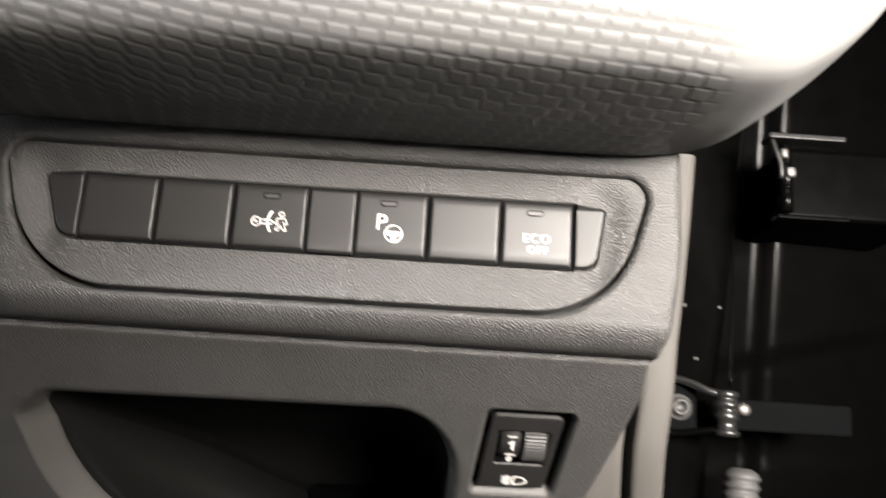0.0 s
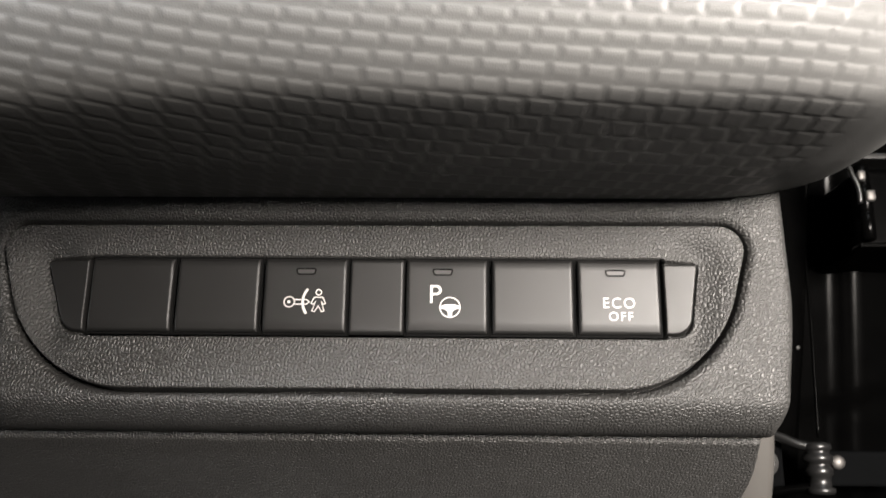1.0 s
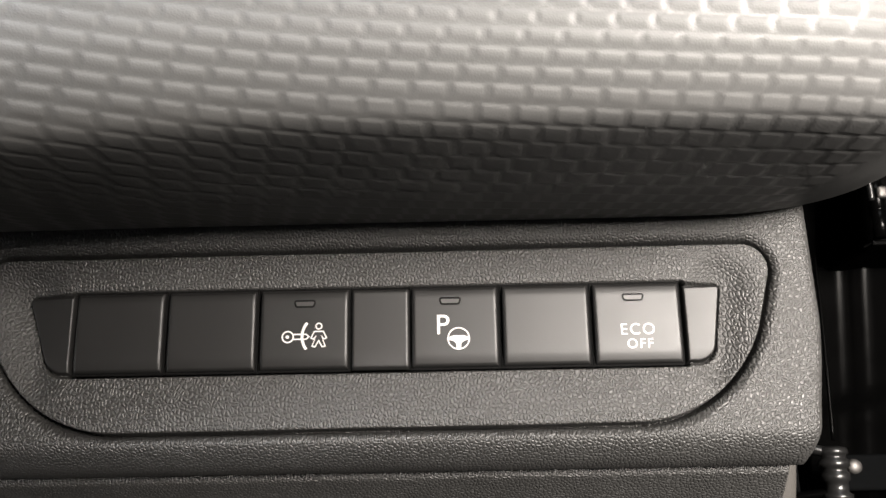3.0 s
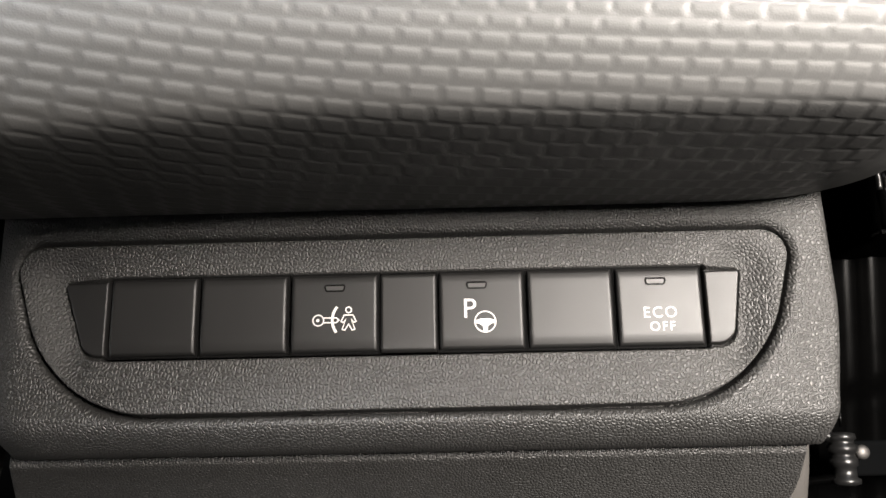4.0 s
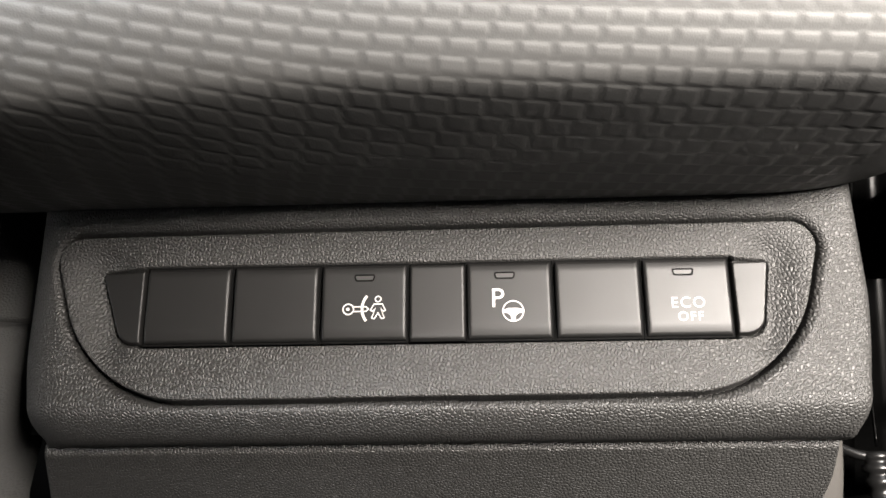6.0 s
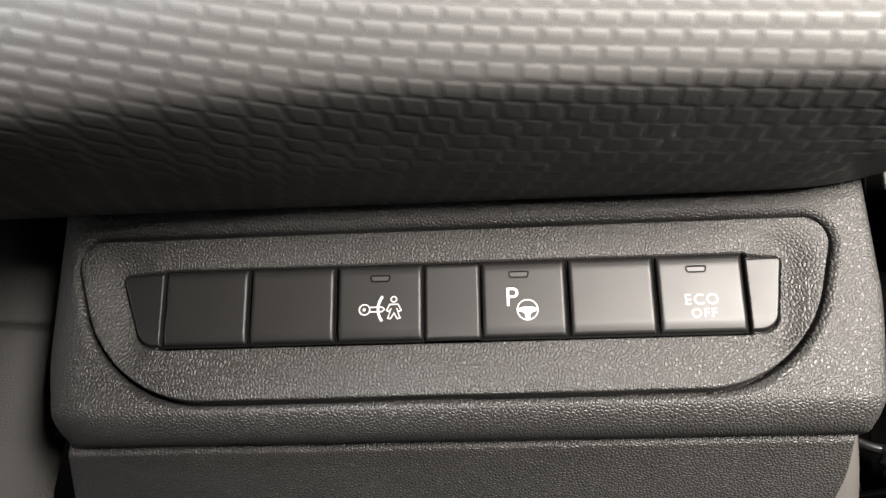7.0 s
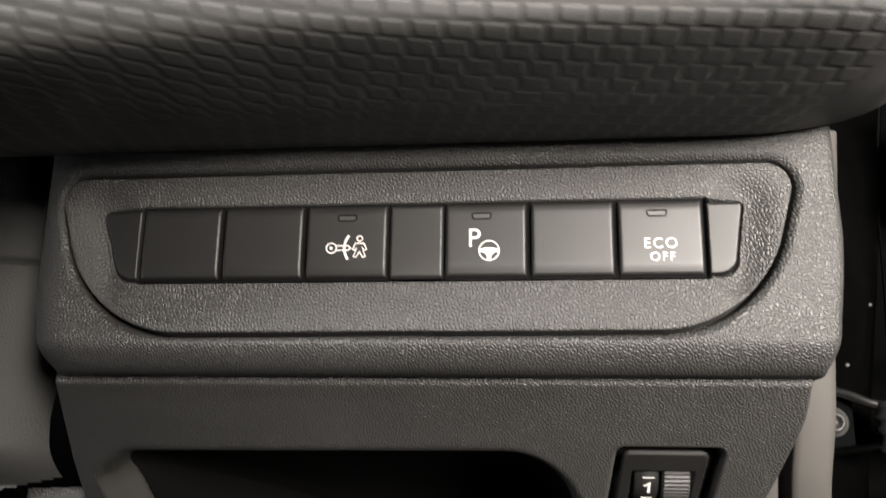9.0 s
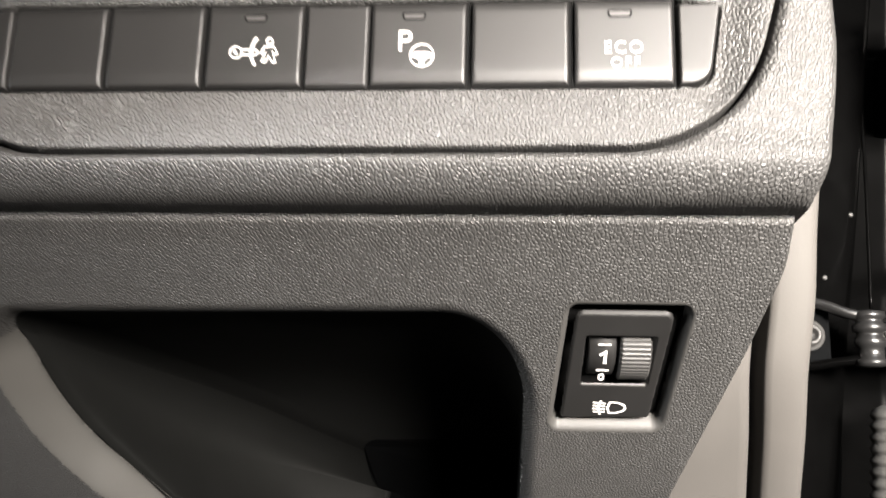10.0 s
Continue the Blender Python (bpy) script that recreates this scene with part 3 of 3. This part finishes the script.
def drum(x0, x1, radius, ribs, depth):
    bm = bmesh.new()
    count = ribs * 4 if ribs else 48
    loops = []
    for x, shrink in ((x0, 0.8), (x0 + 0.5, 0.0), (x1 - 0.5, 0.0), (x1, 0.8)):
        loop = []
        for k in range(count):
            r = radius - shrink - (depth if ribs and k % 4 >= 2 else 0)
            a = 2 * math.pi * k / count
            loop.append(bm.verts.new(Vector((x, centre.y, centre.z)) + UP_SLOPE * r * math.sin(a) + OUT_SLOPE * r * math.cos(a)))
        loops.append(loop)
    for a, b in zip(loops, loops[1:]):
        for k in range(count):
            bm.faces.new((a[k], a[(k + 1) % count], b[(k + 1) % count], b[k]))
    bm.faces.new(loops[0])
    bm.faces.new(loops[-1])
    return bm


part("number_drum", drum(52.6, 60.0, 11.6, 0, 0), SWITCH, level_switch, "dark number drum")
part("thumb_wheel", drum(60.8, 69.0, 13.0, 60, 0.2), WHEEL, level_switch, "ribbed grey thumb wheel", smooth=False)
part("digit_one", strokes([[(-1.1, 1.0), (0.4, 2.3), (0.4, -2.3)]], 0.85, slope_frame(56.6, -64.3, -0.3)), PRINT, level_switch, "white printed figure 1", smooth=False)
lettering("digit_zero", "0", 3.6, slope_frame(56.6, -69.6, -1.0), level_switch, bold=0.08)
for z, out in ((-61.3, -0.5), (-67.2, -0.2)):
    part("tick_mark", strokes([[(-1.7, 0), (1.7, 0)]], 0.6, slope_frame(56.6, z, out)), PRINT, level_switch, "white printed tick", smooth=False)
f = slope_frame(59.6, -77.0, -0.55)
part("lamp_symbol", strokes([[(0.2, 2.3), (2.2, 2.3), (4.2, 1.2), (4.6, 0), (4.2, -1.2), (2.2, -2.3), (0.2, -2.3), (-0.3, 0), (0.2, 2.3)]], 0.6, f), PRINT, level_switch, "white printed lamp symbol", smooth=False)
part("beam_symbol", strokes([[(-4.4, 2.1), (-0.9, 1.7)], [(-4.4, 0.8), (-0.9, 0.5)], [(-4.4, -0.5), (-0.9, -0.7)], [(-4.2, -1.8), (-0.9, -1.9)], [(-2.2, 3.0), (-2.9, 0.2), (-2.2, -3.2)]], 0.55, f), PRINT, level_switch, "white printed beam lines", smooth=False)

# ---- door side: seal trim, pillar, hinges ----
SEAM_PATH = spline([(125, 80, 58), (123.7, 83, 30), (121.2, 84.5, 0), (119.4, 86, -20), (118.8, 90, -42), (118.2, 98, -63), (121, 113, -84), (124, 131, -106), (129, 158, -140)], 8)
side_trim = thing("side_trim", (112, 85, -140), "pale grey plastic trim strip along the door opening", "trim", kind="structure")
bm = bmesh.new()
sections = []
for p in SEAM_PATH:
    sections.append([bm.verts.new(p + Vector(o)) for o in ((-7, 22, 0), (-7, 2, 0), (-6.3, 0.6, 0), (-4.5, -0.2, 0), (0, -0.8, 0), (3.5, -0.5, 0), (5.6, 0.4, 0), (6.8, 2.4, 0), (7, 6, 0), (7, 22, 0))])
for a, b in zip(sections, sections[1:]):
    for k in range(len(a) - 1):
        bm.faces.new((a[k], a[k + 1], b[k + 1], b[k]))
part("strip", bm, TRIM, side_trim)
bm = bmesh.new()
sections = []
for p in SEAM_PATH:
    sections.append([bm.verts.new(p + Vector(o)) for o in ((-60, 4, 0), (-14, 4, 0), (-11, 4.5, 0), (-10, 6.5, 0), (-10, 22, 0))])
for a, b in zip(sections, sections[1:]):
    for k in range(len(a) - 1):
        bm.faces.new((a[k], a[k + 1], b[k + 1], b[k]))
part("inner_panel", bm, TRIM, side_trim, "pale grey inner trim panel")
# black sheet behind the trims gives the slot its shade
part("slot", box(60, 125, 183, 188, -150, 92), GAP, side_trim, "black sheet for the shade in the slot between the trims", smooth=False)

pillar = thing("door_pillar", (165, 232, -300), "glossy black painted door pillar of the car body", "pillar", kind="structure")
u, v = np.meshgrid(np.arange(60, 216, 2.0), np.arange(-300, 330, 3.0))
edge = 199 + 0.09 * v
y = 228 + 0.3 * (u - 165) - 0.15 * v + 5 * np.clip((u - edge + 6) / 6, 0, 2) ** 2 + 0.8 * np.sin(u * 0.11 + v * 0.03)
sheet("skin", np.stack([u, y, v], -1), u < edge + 7, PAINT, pillar)
# thin tube added so the pillar edge shows a highlight line
part("edge_highlight", tube(spline([(206, 236, 90), (203.5, 232, 40), (201, 229, 5), (198.5, 226, -26)], 6), 0.9, 8), PAINT, pillar, "thin glossy bead added to draw the highlight along the pillar edge")
for x, z in ((173, 20), (196, 21), (182, -10)):
    part("plug", lathe((x, 228 + 0.3 * (x - 165) - 0.15 * z, z), (0, -1, 0), [(1.3, -1), (1.2, 0.3), (0.8, 0.6), (0.2, 0.7)], 14), BOLT, pillar, "small dull round stud")

door = thing("front_door", (330, 250, -300), "glossy black inner edge of the open front door", "door", kind="structure")
u, v = np.meshgrid(np.arange(202, 520, 4.0), np.arange(-300, 330, 4.0))
y = 262 - 0.2 * v + 0.15 * (u - 202) - 8 * smoothstep((u - 225) / 12) + 3 * smoothstep((-v - 5 + 0.25 * (u - 215)) / 8) - 1.5 * smoothstep((-v - 62 + 0.1 * (u - 215)) / 14)
sheet("skin", np.stack([u, y, v], -1), np.ones(u.shape, bool), PAINT, door)

upper_hinge = thing("upper_hinge", (225, 205, 64), "black painted upper door hinge with worn bright spots drawn for glints", "hinge")
part("leaf", box(217, 300, 190, 262, 66, 107, 3), PAINT, upper_hinge, smooth=False)
part("top_flange", box(204, 246, 176, 190, 106.5, 110, 1.0), MATT, upper_hinge, "", smooth=False)
part("knuckle", lathe((214, 181, 66), (0, 0, 1), [(2.5, 0), (3.6, 0.6), (3.6, 13), (3.2, 13.4), (3.2, 14), (3.6, 14.4), (3.6, 27), (3.2, 27.4), (3.2, 28), (3.6, 28.4), (3.5, 38), (2.4, 39)], 24), PAINT, upper_hinge)
# two small steel boxes draw the worn, glinting spots of the knuckle
part("pin", box(212.8, 217.6, 175.6, 179, 84.8, 90.6, 1.4), STEEL, upper_hinge, "bright worn pin head drawn for a glint")
part("worn_edge", box(209.6, 213.6, 175.0, 178.5, 95.2, 100.6, 1.4), STEEL, upper_hinge, "bright worn metal edge drawn for a glint")
part("gusset", tube(spline([(206, 178, 106), (207.5, 177.5, 100), (210, 177.5, 92), (210.5, 178, 84)], 5), 1.3, 8), BLACKSTEEL, upper_hinge)
part("bottom_flange", box(209, 248, 180, 190, 62.5, 65.0, 0.8), PAINT, upper_hinge, smooth=False)

lower_hinge = thing("check_strap", (180, 215, -60), "dark door check strap with a bright bolt and stacked rings", "check strap")
# bracket coloured near-black so that it looks shaded
part("bracket", box(156, 178, 221, 240, -52, -25, 2.0), SHADEBLACK, lower_hinge, smooth=False)
part("bolt", lathe((168, 222, -39), (0, -1, 0), [(7.4, 0), (7.4, 1.0), (6.6, 1.5), (4.9, 1.7), (4.7, 4.4), (4.2, 5.0), (3.4, 5.0), (2.8, 4.4), (2.6, 2.4), (0.3, 2.2)], 6 * 4), BOLT, lower_hinge, "dull dark bolt head")
part("upper_arm", tube(spline([(154, 222, -24.5), (164, 219, -23.6), (173, 215, -26.0), (181, 211, -30.0), (190, 209, -32)], 6), 2.4, 10, 1.6), BLACKSTEEL, lower_hinge)
part("lower_arm", tube(spline([(154, 222, -53), (166, 219, -53.5), (178, 214, -51.5), (190, 210, -50)], 6), 2.2, 10, 1.6), PAINT, lower_hinge)
part("knuckle", lathe((190, 209, -54), (0, 0, 1), [(4, 0), (6.6, 0.8), (6.8, 3.0), (5.2, 3.8), (5.2, 8.6), (6.4, 9.4), (6.4, 12.6), (5.4, 13.4), (5.4, 15.0), (7.0, 15.8), (7.0, 18.6), (5.6, 19.4), (5.6, 21), (6.8, 21.8), (6.4, 24.2), (3.0, 25)], 28), BLACKSTEEL, lower_hinge, "glossy black knuckle with stacked rings")
# shade on the door arm is put into its near-black colour
part("door_arm", box(192, 262, 214, 222, -50, -33, 2.0), SHADEBLACK, lower_hinge, smooth=False)
part("door_bolt", lathe((201, 213, -38.6), (0, -1, 0), [(3.6, 0), (3.4, 1.4), (2.2, 2.4), (0.4, 2.7)], 18), STEEL, lower_hinge, "bright rounded bolt head")

boot = thing("wiring_boot", (197, 232, -112), "grey ribbed rubber wiring boot between pillar and door", "wiring boot")
rib_profile = [(4, 0)]
for k in range(8):
    rib_profile += [(9.0, 1 + 5 * k), (10.0, 2.4 + 5 * k), (9.0, 3.8 + 5 * k), (8.4, 5 + 5 * k)]
part("sleeve", lathe((200, 222, -112), (0.08, 0, 1), rib_profile + [(5, 42)], 24), SHROUD, boot)

# ---- steering column side ----
shroud = thing("column_shroud", (-220, 60, -80), "dark grey steering column shroud with a horizontal seam", "column shroud")
w, v = np.meshgrid(np.linspace(0, 1.3, 60), np.arange(-95, 70, 0.8))
right = np.interp(v, [-95, -60, -45, -22, 5, 70], [-136, -136, -137, -134, -131, -133])
u = np.where(w < 0.3, -420 + (right - 32 + 420) * w / 0.3, right - 32 + 32 * (w - 0.3))
over = np.clip(w - 0.3, 0, None)
y = 40 + 16 * over ** 3 + 1.6 * np.exp(-((v - 5.5) / 0.7) ** 2) + 14 * np.clip((-v - 52) / 15, 0, 1) ** 2
places = np.stack([u, y, v], -1)
sheet("upper_cover", places, v > 5.0, SHROUD, shroud)
sheet("lower_cover", places, (v < 6.0) & (v > -67 + 0.25 * (u + 144)), SHROUD, shroud)
# backing and filler box added to blacken the shaded gap beside the shroud
under = thing("gap_backing", (-200, 180, -150), "black backing added to fill the dark gap behind the dashboard", "lining", kind="structure")
part("lining", box(-450, 60, 320, 326, -200, 150), GAP, under, smooth=False)
part("dark_filler", box(-450, -120, 34, 168, 48, 70), GAP, under, smooth=False)
